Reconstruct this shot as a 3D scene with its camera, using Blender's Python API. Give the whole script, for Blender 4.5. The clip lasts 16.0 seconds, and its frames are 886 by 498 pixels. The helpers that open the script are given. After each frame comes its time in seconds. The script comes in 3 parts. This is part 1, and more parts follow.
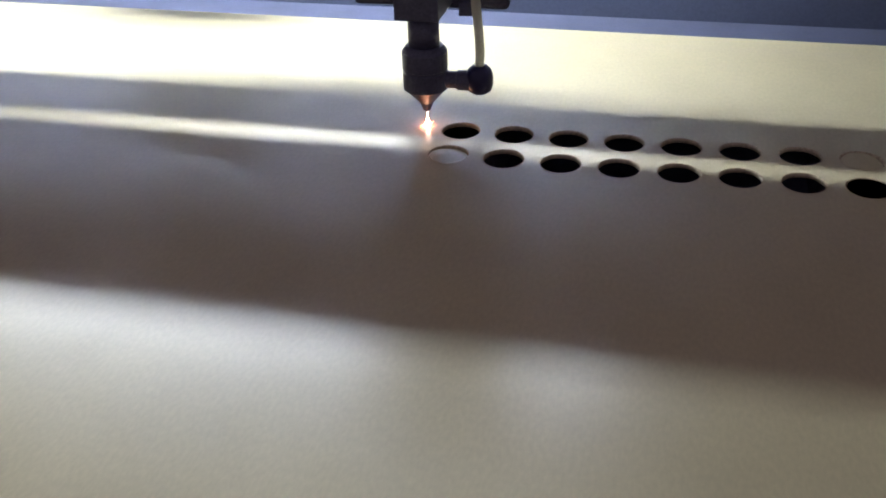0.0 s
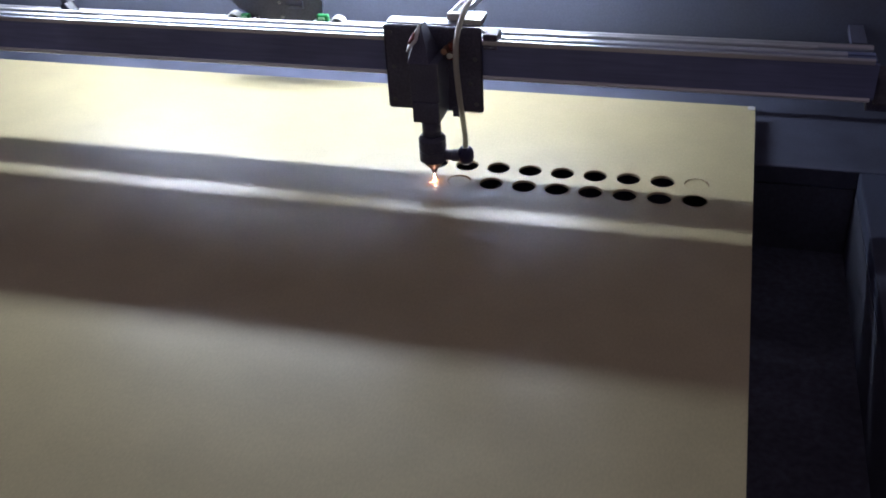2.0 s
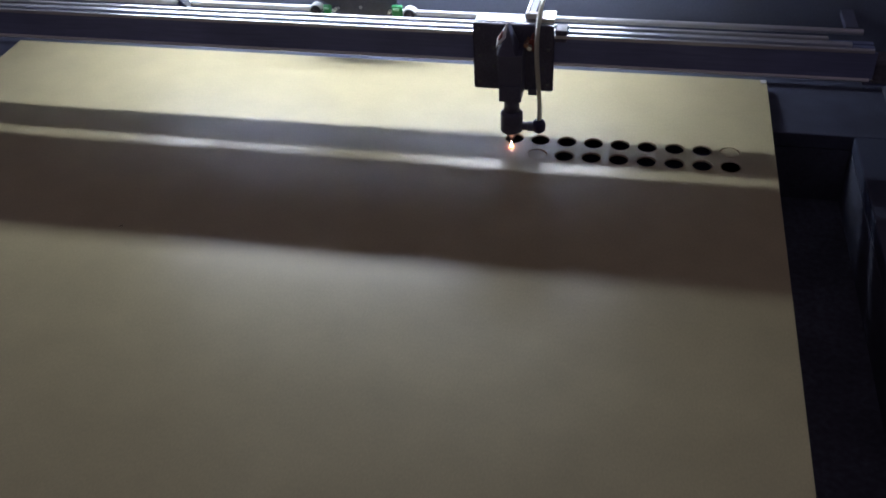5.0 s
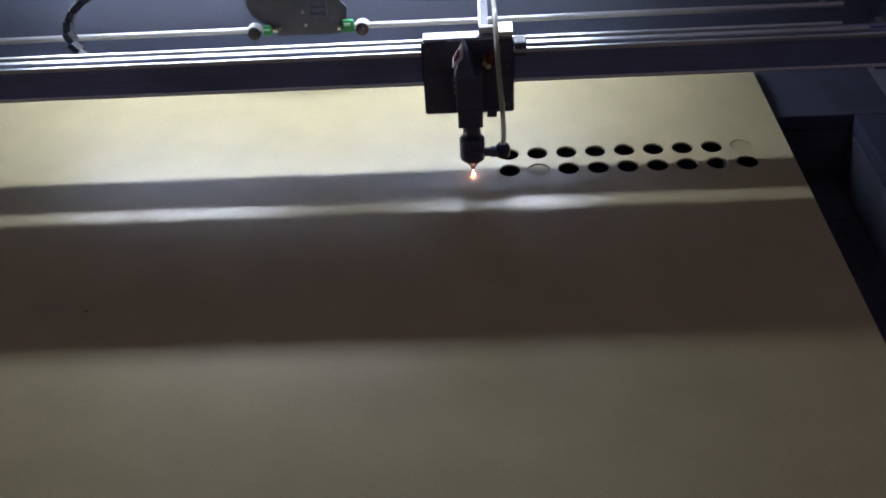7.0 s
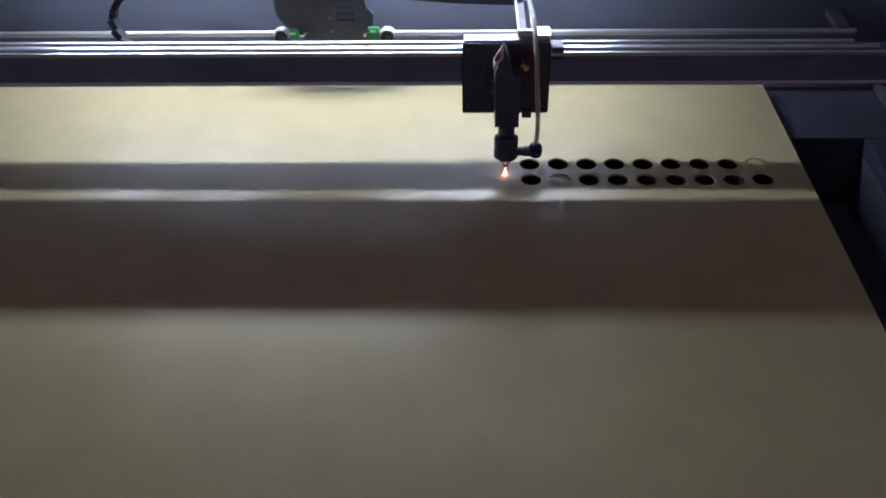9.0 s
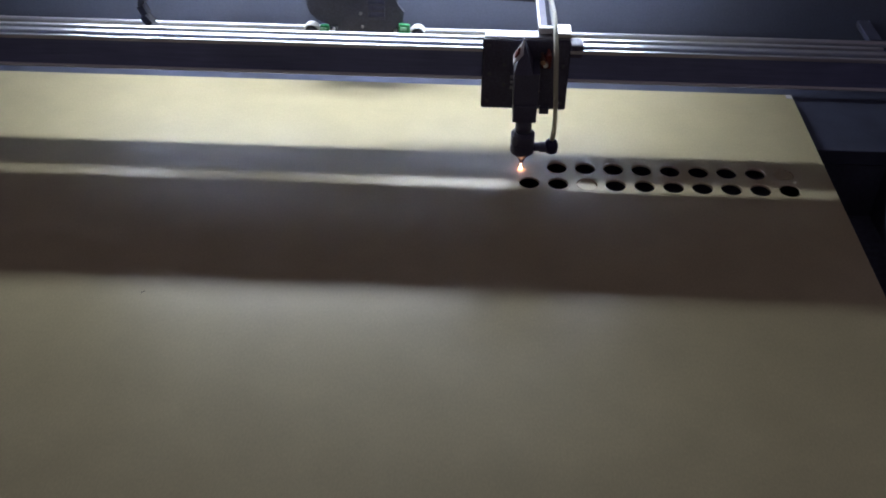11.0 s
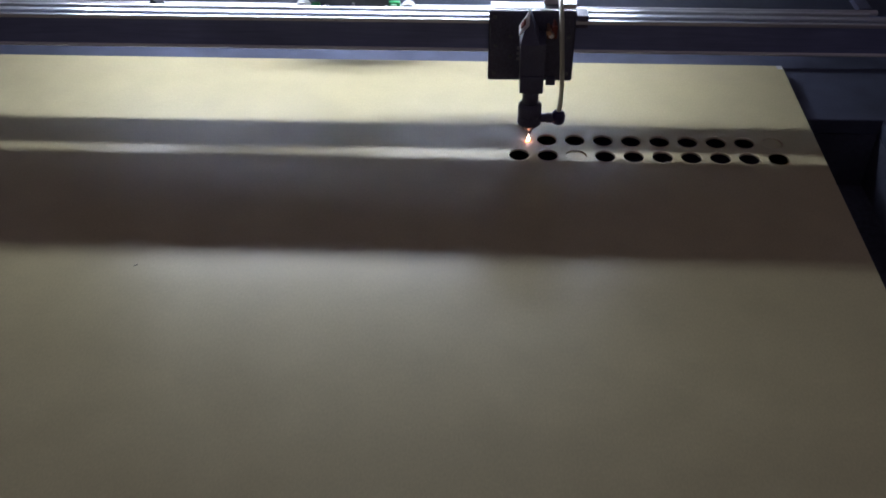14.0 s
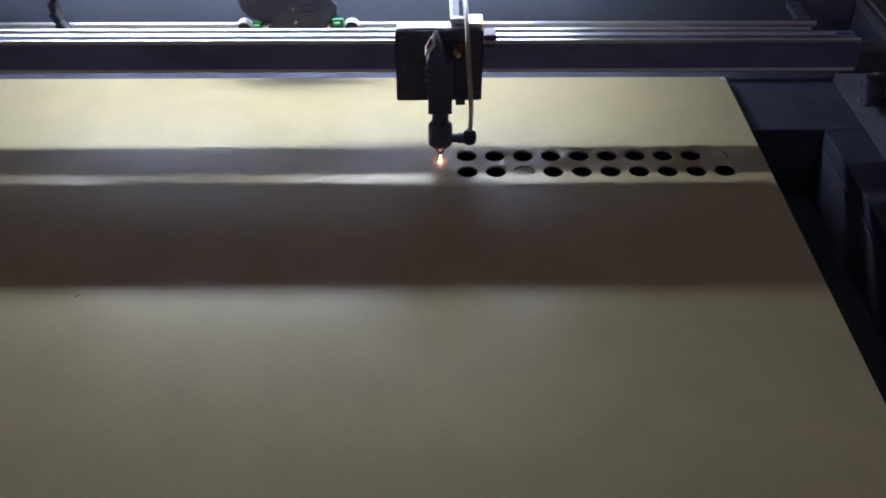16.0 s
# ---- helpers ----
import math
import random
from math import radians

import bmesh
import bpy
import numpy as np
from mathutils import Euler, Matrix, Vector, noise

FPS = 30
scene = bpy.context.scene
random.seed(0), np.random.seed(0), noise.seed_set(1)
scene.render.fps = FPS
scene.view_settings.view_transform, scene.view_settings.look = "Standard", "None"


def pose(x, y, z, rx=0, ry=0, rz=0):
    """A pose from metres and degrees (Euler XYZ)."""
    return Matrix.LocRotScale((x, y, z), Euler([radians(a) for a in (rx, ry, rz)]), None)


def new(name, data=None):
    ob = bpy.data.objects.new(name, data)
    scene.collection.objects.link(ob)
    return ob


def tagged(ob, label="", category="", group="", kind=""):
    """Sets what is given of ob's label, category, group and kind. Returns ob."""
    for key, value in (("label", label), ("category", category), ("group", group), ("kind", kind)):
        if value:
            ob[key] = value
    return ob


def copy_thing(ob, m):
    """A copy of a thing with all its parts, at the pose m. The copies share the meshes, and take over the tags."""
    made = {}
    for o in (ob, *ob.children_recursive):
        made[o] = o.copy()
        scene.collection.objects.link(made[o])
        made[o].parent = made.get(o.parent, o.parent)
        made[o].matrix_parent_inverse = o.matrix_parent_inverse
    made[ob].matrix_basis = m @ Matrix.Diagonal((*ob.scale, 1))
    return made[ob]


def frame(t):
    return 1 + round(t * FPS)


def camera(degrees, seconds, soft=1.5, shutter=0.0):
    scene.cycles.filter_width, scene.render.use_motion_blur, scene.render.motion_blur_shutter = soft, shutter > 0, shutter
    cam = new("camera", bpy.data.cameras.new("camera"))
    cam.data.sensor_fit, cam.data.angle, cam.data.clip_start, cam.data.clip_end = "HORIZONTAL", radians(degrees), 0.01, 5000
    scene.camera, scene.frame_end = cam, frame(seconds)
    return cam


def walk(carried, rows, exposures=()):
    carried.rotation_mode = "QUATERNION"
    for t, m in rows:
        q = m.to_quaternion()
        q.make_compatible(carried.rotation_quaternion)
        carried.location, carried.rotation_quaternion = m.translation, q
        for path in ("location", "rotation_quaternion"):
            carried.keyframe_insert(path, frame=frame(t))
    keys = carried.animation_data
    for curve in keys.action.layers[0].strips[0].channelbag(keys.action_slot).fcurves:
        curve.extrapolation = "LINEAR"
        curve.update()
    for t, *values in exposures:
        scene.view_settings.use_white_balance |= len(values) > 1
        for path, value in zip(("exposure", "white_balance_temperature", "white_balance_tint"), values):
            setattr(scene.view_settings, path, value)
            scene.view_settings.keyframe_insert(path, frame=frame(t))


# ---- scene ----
cam = camera(49.0, 16.0, soft=1.8)
PATH = [
    (0.0, pose(-0.1224, -0.6015, 0.3071, 58.153, 1.940, 14.066)),
    (0.5, pose(-0.1218, -0.6174, 0.2545, 60.653, 0.782, 12.545)),
    (1.0, pose(0.0155, -0.6771, 0.3110, 61.905, 4.719, 21.262)),
    (1.5, pose(0.0278, -0.8259, 0.4509, 58.238, 4.392, 18.309)),
    (2.0, pose(0.0098, -1.0036, 0.5721, 57.264, 2.976, 15.570)),
    (2.5, pose(0.0050, -1.2609, 0.7698, 57.081, 2.964, 14.121)),
    (3.0, pose(0.0058, -1.3819, 0.8541, 56.174, 2.454, 13.774)),
    (3.5, pose(-0.0088, -1.3394, 0.8466, 55.051, 3.330, 14.026)),
    (4.0, pose(-0.0229, -1.3106, 0.8291, 53.684, 3.859, 13.777)),
    (6.5, pose(-0.3397, -1.1090, 0.7493, 51.311, 1.806, 3.281)),
    (7.0, pose(-0.3571, -1.0999, 0.7502, 51.203, 3.077, 0.712)),
    (7.5, pose(-0.3839, -1.1193, 0.7427, 52.465, 2.023, 0.703)),
    (8.0, pose(-0.4076, -1.1133, 0.7557, 51.550, 1.554, 0.057)),
    (8.5, pose(-0.3873, -1.1245, 0.7620, 51.393, 1.935, 0.724)),
    (9.0, pose(-0.4111, -1.1293, 0.7576, 52.073, 0.788, 1.092)),
    (11.5, pose(-0.4394, -1.1195, 0.7720, 51.281, -0.867, 3.490)),
    (12.0, pose(-0.4460, -1.1072, 0.7693, 51.136, -0.919, 4.336)),
    (12.5, pose(-0.4412, -1.1108, 0.7476, 51.259, -0.508, 4.198)),
    (13.0, pose(-0.4253, -1.1106, 0.7612, 50.518, 0.011, 3.785)),
    (13.5, pose(-0.4118, -1.1311, 0.7692, 50.784, 0.434, 3.249)),
    (14.0, pose(-0.4077, -1.1490, 0.7560, 51.053, 0.465, 2.648)),
    (14.5, pose(-0.4195, -1.1389, 0.7503, 51.175, 0.067, 1.519)),
    (15.0, pose(-0.3956, -1.1500, 0.7545, 51.976, 0.643, 1.069)),
    (15.5, pose(-0.4030, -1.1360, 0.7633, 51.759, 0.330, -0.355)),
    (16.0, pose(-0.4058, -1.1299, 0.7569, 51.636, -0.089, -0.540)),
]
EXPOSURES = [(0.0, 0.98), (0.5, 0.98), (1.0, 0.8), (1.5, 0.66), (2.0, 0.54), (3.0, 0.31), (4.0, 0.17), (6.5, -0.15), (12.0, -0.15), (16.0, -0.07)]
walk(cam, PATH, EXPOSURES)

# ---- world and lamps ----
world = bpy.data.worlds.new("dim_workshop")
world.use_nodes = True
scene.world = world
world.node_tree.nodes["Background"].inputs["Color"].default_value = (1.08, 0.89, 1.10, 1)
world.node_tree.nodes["Background"].inputs["Strength"].default_value = 0.064

LAMP_Y, LAMP_Z = 0.312, 0.309
LAMP_X0, LAMP_X1 = -1.08, -0.19

# ---- materials ----
def mat(name, colour, rough=0.5, metal=0.0, grain=0.0, scale=200.0, bump=0.0, stain=0.0, stain_scale=6.0, stretch=(1, 1, 1), rough_var=0.0, transmission=0.0, coat=0.0):
    """A surface with fine grain and larger stains."""
    m = bpy.data.materials.new(name)
    m.use_nodes = True
    nt = m.node_tree
    b = nt.nodes["Principled BSDF"]
    b.inputs["Roughness"].default_value = rough
    b.inputs["Metallic"].default_value = metal
    b.inputs["Transmission Weight"].default_value = transmission
    b.inputs["Coat Weight"].default_value = coat
    co = nt.nodes.new("ShaderNodeTexCoord")
    mp = nt.nodes.new("ShaderNodeMapping")
    mp.inputs["Scale"].default_value = stretch
    nt.links.new(co.outputs["Object"], mp.inputs["Vector"])
    fine = nt.nodes.new("ShaderNodeTexNoise")
    fine.inputs["Scale"].default_value = scale
    fine.inputs["Detail"].default_value = 5
    nt.links.new(mp.outputs["Vector"], fine.inputs["Vector"])
    broad = nt.nodes.new("ShaderNodeTexNoise")
    broad.inputs["Scale"].default_value = stain_scale
    broad.inputs["Detail"].default_value = 4
    nt.links.new(co.outputs["Object"], broad.inputs["Vector"])

    def factor(node, amount):
        r = nt.nodes.new("ShaderNodeMapRange")
        r.inputs["From Min"].default_value, r.inputs["From Max"].default_value = 0.25, 0.75
        r.inputs["To Min"].default_value, r.inputs["To Max"].default_value = 1 - amount, 1 + amount
        nt.links.new(node.outputs["Fac"], r.inputs["Value"])
        return r

    f1, f2 = factor(fine, grain), factor(broad, stain)
    mul = nt.nodes.new("ShaderNodeMath")
    mul.operation = "MULTIPLY"
    nt.links.new(f1.outputs[0], mul.inputs[0])
    nt.links.new(f2.outputs[0], mul.inputs[1])
    tint = nt.nodes.new("ShaderNodeVectorMath")
    tint.operation = "SCALE"
    tint.inputs[0].default_value = colour
    nt.links.new(mul.outputs[0], tint.inputs["Scale"])
    nt.links.new(tint.outputs["Vector"], b.inputs["Base Color"])
    if rough_var:
        r = factor(broad, rough_var)
        k = nt.nodes.new("ShaderNodeMath")
        k.operation = "MULTIPLY"
        k.inputs[1].default_value = rough
        nt.links.new(r.outputs[0], k.inputs[0])
        nt.links.new(k.outputs[0], b.inputs["Roughness"])
    if bump:
        bp = nt.nodes.new("ShaderNodeBump")
        bp.inputs["Strength"].default_value = bump
        bp.inputs["Distance"].default_value = 0.001
        nt.links.new(fine.outputs["Fac"], bp.inputs["Height"])
        nt.links.new(bp.outputs["Normal"], b.inputs["Normal"])
    return m


def glow(name, colour, strength):
    m = bpy.data.materials.new(name)
    m.use_nodes = True
    b = m.node_tree.nodes["Principled BSDF"]
    b.inputs["Base Color"].default_value = (*colour, 1)
    b.inputs["Emission Color"].default_value = (*colour, 1)
    b.inputs["Emission Strength"].default_value = strength
    return m


MDF = mat("fibreboard", (0.545, 0.470, 0.274), 0.335, grain=0.07, scale=420, bump=0.005, stain=0.075, stain_scale=14, stretch=(1, 0.5, 1))
MDF.node_tree.nodes["Principled BSDF"].inputs["Specular IOR Level"].default_value = 0.8
# cut edge lightened in colour for light the lamp behind doesn't give it
MDF_CUT = mat("laser_cut_edge", (0.56, 0.46, 0.30), 0.8, grain=0.3, scale=400, stain=0.2, stain_scale=40)
BLACK = mat("black_anodised", (0.085, 0.088, 0.140), 0.42, metal=0.0, grain=0.25, scale=500, bump=0.03, stain=0.2, stain_scale=30)
BLACK_PLATE = mat("black_plate", (0.095, 0.095, 0.140), 0.5, grain=0.3, scale=300, bump=0.03, stain=0.25, stain_scale=25)
BEAM = mat("dark_extrusion", (0.18, 0.21, 0.38), 0.42, metal=0.0, grain=0.15, scale=300, stain=0.25, stain_scale=9, stretch=(0.05, 1, 1))
STEEL = mat("polished_steel", (0.78, 0.78, 0.82), 0.28, metal=1.0, grain=0.03, scale=300, stain=0.06, stain_scale=6, stretch=(0.02, 1, 1))
SATIN = mat("satin_ground_steel", (0.64, 0.64, 0.69), 0.31, metal=0.7, grain=0.04, scale=300, stain=0.07, stain_scale=5, stretch=(0.02, 1, 1))
ALU = mat("brushed_aluminium", (0.66, 0.66, 0.68), 0.36, metal=1.0, grain=0.1, scale=600, stain=0.1, stain_scale=30, rough_var=0.2)
DULL_ALU = mat("dull_aluminium", (0.36, 0.36, 0.40), 0.45, metal=0.9, grain=0.06, scale=400, stain=0.08, stain_scale=8)
BLUE = mat("dark_blue_paint", (0.056, 0.064, 0.104), 0.42, grain=0.12, scale=350, bump=0.05, stain=0.22, stain_scale=5, rough_var=0.2)
BLUE_BACK = mat("blue_grey_panel", (0.115, 0.130, 0.188), 0.45, grain=0.1, scale=350, bump=0.05, stain=0.2, stain_scale=3, rough_var=0.2)
DARK = mat("dark_steel", (0.10, 0.10, 0.13), 0.6, grain=0.3, scale=200, stain=0.4, stain_scale=12)
NAVY = mat("navy_plastic", (0.02, 0.02, 0.075), 0.3, grain=0.1, scale=300, stain=0.1)
HOSE = mat("milky_hose", (0.62, 0.6, 0.5), 0.3, grain=0.05, scale=200, stain=0.08, stain_scale=30, transmission=0.35)
GREEN = mat("green_wheel", (0.03, 0.28, 0.09), 0.35, grain=0.1, stain=0.1)
GREEN_LIGHT = mat("pale_green_clip", (0.30, 0.62, 0.38), 0.3, grain=0.05, stain=0.1)
DARK_RED = mat("dark_red_cap", (0.045, 0.02, 0.03), 0.4, grain=0.1, stain=0.1)
PLATE = mat("blue_black_plate", (0.075, 0.079, 0.112), 0.55, grain=0.2, scale=300, bump=0.03, stain=0.2, stain_scale=25)
RED = mat("red_anodised", (0.17, 0.03, 0.025), 0.35, metal=0.4, grain=0.1, stain=0.2, stain_scale=60)
COPPER = mat("copper_spring", (0.45, 0.27, 0.19), 0.45, metal=1.0, grain=0.1, stain=0.2, stain_scale=60)
CHAIN = mat("chain_plastic", (0.02, 0.02, 0.025), 0.45, grain=0.15, scale=300, stain=0.15)
RUNG = mat("chain_rung", (0.11, 0.11, 0.13), 0.45, grain=0.1, scale=300, stain=0.1)
CHROME = mat("chrome_rod", (0.8, 0.8, 0.84), 0.12, metal=1.0, grain=0.04, stain=0.05, stain_scale=20)
WHITE = mat("white_enamel", (0.75, 0.74, 0.74), 0.4, grain=0.05, scale=300, stain=0.1, stain_scale=50)
GREY = mat("grey_cast_metal", (0.13, 0.13, 0.15), 0.5, grain=0.15, scale=300, stain=0.2, stain_scale=40)
LEDGE = mat("worn_blue_steel", (0.075, 0.082, 0.125), 0.5, grain=0.12, scale=300, bump=0.03, stain=0.3, stain_scale=14)
DUSTY = mat("dusty_tray", (0.10, 0.105, 0.15), 0.8, grain=0.3, scale=120, stain=0.35, stain_scale=9)
CONCRETE = mat("concrete_floor", (0.07, 0.07, 0.075), 0.8, grain=0.2, scale=60, stain=0.25, stain_scale=2)
STRUT = mat("polished_strut", (0.80, 0.80, 0.84), 0.25, metal=0.35, grain=0.03, stain=0.05, stain_scale=20)
WELL = mat("well_blue_grey_paint", (0.085, 0.09, 0.13), 0.6, grain=0.2, scale=200, stain=0.3, stain_scale=8)
TUBE = glow("lit_tube", (0.82, 0.91, 1.06), 108.0)
CORE = glow("white_hot_spark", (1.0, 0.58, 0.42), 24.0)
FLAME = glow("orange_spark", (1.0, 0.22, 0.09), 14.0)


# ---- mesh helpers ----
def part(name, bm, material, parent=None, label="", smooth=False):
    me = bpy.data.meshes.new(name)
    bmesh.ops.recalc_face_normals(bm, faces=bm.faces)
    bm.to_mesh(me)
    bm.free()
    me.materials.append(material)
    for p in me.polygons:
        p.use_smooth = smooth
    ob = new(name, me)
    if parent:
        ob.parent = parent
    if label:
        ob["label"] = label
    return ob


def box_into(bm, x0, x1, y0, y1, z0, z1, bevel=0.0, segments=2, turn=None):
    r = bmesh.ops.create_cube(bm, size=1)
    vs = r["verts"]
    bmesh.ops.scale(bm, verts=vs, vec=(x1 - x0, y1 - y0, z1 - z0))
    if bevel:
        es = list({e for v in vs for e in v.link_edges})
        r = bmesh.ops.bevel(bm, geom=es, offset=bevel, segments=segments, affect="EDGES", profile=0.5)
        vs = list({v for f in r["faces"] for v in f.verts} | {v for v in vs if v.is_valid})
    if turn:
        bmesh.ops.transform(bm, verts=vs, matrix=turn)
    bmesh.ops.translate(bm, verts=vs, vec=((x0 + x1) / 2, (y0 + y1) / 2, (z0 + z1) / 2))
    return vs


def box(x0, x1, y0, y1, z0, z1, bevel=0.0, segments=2, turn=None):
    bm = bmesh.new()
    box_into(bm, x0, x1, y0, y1, z0, z1, bevel, segments, turn)
    return bm


def lathe(profile, n=32, axis="z", at=(0, 0, 0)):
    """A turned body from (radius, height) pairs, closed at both ends."""
    bm = bmesh.new()
    rings = []
    for r, h in profile:
        ring = []
        for i in range(n):
            a = 2 * math.pi * i / n
            c, s = r * math.cos(a), r * math.sin(a)
            p = {"z": (c, s, h), "x": (h, c, s), "y": (c, h, s)}[axis]
            ring.append(bm.verts.new(Vector(p) + Vector(at)))
        rings.append(ring)
    for a, b in zip(rings, rings[1:]):
        for i in range(n):
            bm.faces.new((a[i], a[(i + 1) % n], b[(i + 1) % n], b[i]))
    bm.faces.new(rings[0][::-1])
    bm.faces.new(rings[-1])
    return bm


def pipe(points, radius, n=12):
    """A round pipe along a smoothed line of points."""
    pts = []
    ps = [Vector(p) for p in points]
    ps = [2 * ps[0] - ps[1]] + ps + [2 * ps[-1] - ps[-2]]
    for a, b, c, d in zip(ps, ps[1:], ps[2:], ps[3:]):
        for k in range(6):
            u = k / 6
            pts.append(0.5 * (2 * b + (c - a) * u + (2 * a - 5 * b + 4 * c - d) * u * u + (3 * b - a - 3 * c + d) * u ** 3))
    pts.append(ps[-2])
    bm = bmesh.new()
    rings = []
    side = Vector((0.31, 0.9, 0.2))
    for i, p in enumerate(pts):
        t = (pts[min(i + 1, len(pts) - 1)] - pts[max(i - 1, 0)]).normalized()
        side = (side - side.dot(t) * t).normalized()
        up = t.cross(side)
        rings.append([bm.verts.new(p + radius * (math.cos(2 * math.pi * k / n) * side + math.sin(2 * math.pi * k / n) * up)) for k in range(n)])
    for a, b in zip(rings, rings[1:]):
        for i in range(n):
            bm.faces.new((a[i], a[(i + 1) % n], b[(i + 1) % n], b[i]))
    bm.faces.new(rings[0][::-1])
    bm.faces.new(rings[-1])
    return bm


def extrude_x(section, x0, x1):
    """A bar along x from a (y, z) outline."""
    bm = bmesh.new()
    a = [bm.verts.new((x0, y, z)) for y, z in section]
    b = [bm.verts.new((x1, y, z)) for y, z in section]
    n = len(section)
    for i in range(n):
        bm.faces.new((a[i], a[(i + 1) % n], b[(i + 1) % n], b[i]))
    bm.faces.new(a[::-1])
    bm.faces.new(b)
    return bm


def thing(name, label, category, group="", kind="", at=(0, 0, 0)):
    e = new(name)
    e.location = at
    return tagged(e, label, category, group, kind)


# ---- the cut pattern and the head's way over it ----
PITCH, R_HOLE = 0.04, 0.0142
SHEET_X0, SHEET_X1, SHEET_Y0, SHEET_Y1, SHEET_T = -1.30, 0.0643, -0.80, 0.2716, 0.0032


def hole_at(row, column):
    return -(column - 1) * PITCH, PITCH * row


# each cut: start, end, hole, first angle in degrees; cut clockwise
CUTS = [(-4.5, 0.2, (1, 9), 2), (0.42, 5.05, (0, 9), 88), (5.2, 9.9, (0, 10), 5), (10.15, 14.85, (1, 10), -82), (15.06, 19.8, (1, 11), -8)]


def head_at(t):
    """The place over the sheet at which the head stands at t seconds."""
    def on(cut, s):
        u = (s - cut[0]) / (cut[1] - cut[0])
        x, y = hole_at(*cut[2])
        a = radians(cut[3] - 360 * u)
        return Vector((x + 0.014 * math.cos(a), y + 0.014 * math.sin(a)))
    for i, c in enumerate(CUTS):
        if t <= c[1]:
            if t >= c[0]:
                return on(c, t)
            p = CUTS[i - 1]
            u = (t - p[1]) / (c[0] - p[1])
            u = u * u * (3 - 2 * u)
            return on(p, p[1]).lerp(on(c, c[0]), u)


TIMES = [k * 0.125 for k in range(129)]


# ---- setting ----
def build_setting():
    floor = part("floor", box(-6, 5, -6, 5, -1.0, -0.95), CONCRETE)
    tagged(floor, "dark grey concrete workshop floor", "floor", kind="structure")


def build_machine():
    m = thing("laser_cutter_cabinet", "dark blue painted steel laser cutter cabinet with an open lid", "laser cutter", at=(0, 0, -0.95))
    dz = 0.95

    def put(name, bm, material, label="", smooth=False):
        bmesh.ops.translate(bm, verts=bm.verts, vec=(0, 0, dz))
        return part(name, bm, material, m, label, smooth)

    # bed ledge round the well
    x0, x1, y0, y1 = -1.55, 0.292, -0.92, 0.375
    wx0, wx1, wy0, wy1 = -1.42, 0.190, -0.83, 0.142
    put("bed_ledge", box(x0, x1, wy1, y1, -0.045, -0.02, 0.002), LEDGE, "blue painted rear ledge of the bed")
    put("bed_ledge", box(wx1, x1, y0, wy1 - 0.001, -0.045, -0.02, 0.002), BLUE)
    put("bed_ledge", box(x0, wx0, y0, wy1 - 0.001, -0.045, -0.02, 0.002), BLUE)
    put("bed_ledge", box(wx0 + 0.001, wx1 - 0.001, y0, wy0, -0.045, -0.02, 0.002), BLUE)
    put("well_wall", box(wx0 + 0.001, wx1 - 0.001, wy1, wy1 + 0.012, -0.14, -0.046), WELL)
    put("well_wall", box(wx1, wx1 + 0.012, wy0, wy1, -0.14, -0.046), WELL)
    put("well_wall", box(wx0 - 0.012, wx0, wy0, wy1, -0.14, -0.046), WELL)
    put("well_wall", box(wx0, wx1, wy0 - 0.012, wy0, -0.14, -0.046), WELL)
    put("well_floor", box(wx0, wx1, wy0, wy1, -0.16, -0.14), DUSTY, "dark debris tray under the bed")
    put("well_edge", box(wx1 + 0.001, wx1 + 0.005, wy0, -0.30, -0.0198, -0.0165, 0.0008), STEEL, "thin bright edge of the well")
    for k in range(12):
        x = -0.02 - 0.12 * k
        put("support_slat", box(x - 0.0015, x + 0.0015, wy0, wy1, -0.06, -SHEET_T - 0.0006), DARK)
    # walls
    put("side_wall", box(x1, x1 + 0.03, y0, y1 + 0.04, -0.90, 0.095, 0.002), BLUE)
    put("side_wall", box(x0 - 0.03, x0, y0, y1 + 0.04, -0.90, 0.095, 0.002), BLUE)
    put("front_wall", box(x0, x1, y0 - 0.03, y0, -0.90, 0.0, 0.003), BLUE)
    put("rear_wall", box(x0, x1, y1, y1 + 0.03, -0.90, 0.62, 0.002), BLUE_BACK, "blue-grey inner rear panel")
    put("rim_trim", lathe([(0.0030, y0), (0.0036, y0 + 0.001), (0.0036, y1 - 0.003), (0.0030, y1 - 0.002)], 24, "y", (x1 + 0.0022, 0, 0.0985)), STEEL, "bright steel trim along the rim", True)
    put("rim_strip", box(x1 - 0.0022, x1 - 0.0004, y0, y1 - 0.002, 0.078, 0.0945, 0.0004, 1), DULL_ALU, "dull strip below the trim")
    # side flange of the raised lid, hung from the rear panel
    put("lid_flange", box(0.274, 0.40, 0.10, 0.13, 0.29, 0.62, 0.002), BLUE, "dark side flange of the raised lid")
    put("lid_flange_edge", box(0.2715, 0.2738, 0.098, 0.13, 0.289, 0.62, 0.0006), DULL_ALU, "worn bright flange edge")
    put("lid_arm", box(0.280, 0.310, 0.1305, y1 - 0.001, 0.56, 0.60, 0.002), GREY, "grey folded lid arm")
    for px, py in ((x0 + 0.05, y0 + 0.05), (x1 - 0.05, y0 + 0.05), (x0 + 0.05, y1 - 0.05), (x1 - 0.05, y1 - 0.05)):
        put("foot", lathe([(0.03, -0.95), (0.03, -0.94), (0.015, -0.935), (0.015, -0.89)], 16, at=(px, py, 0)), DARK)
    return m


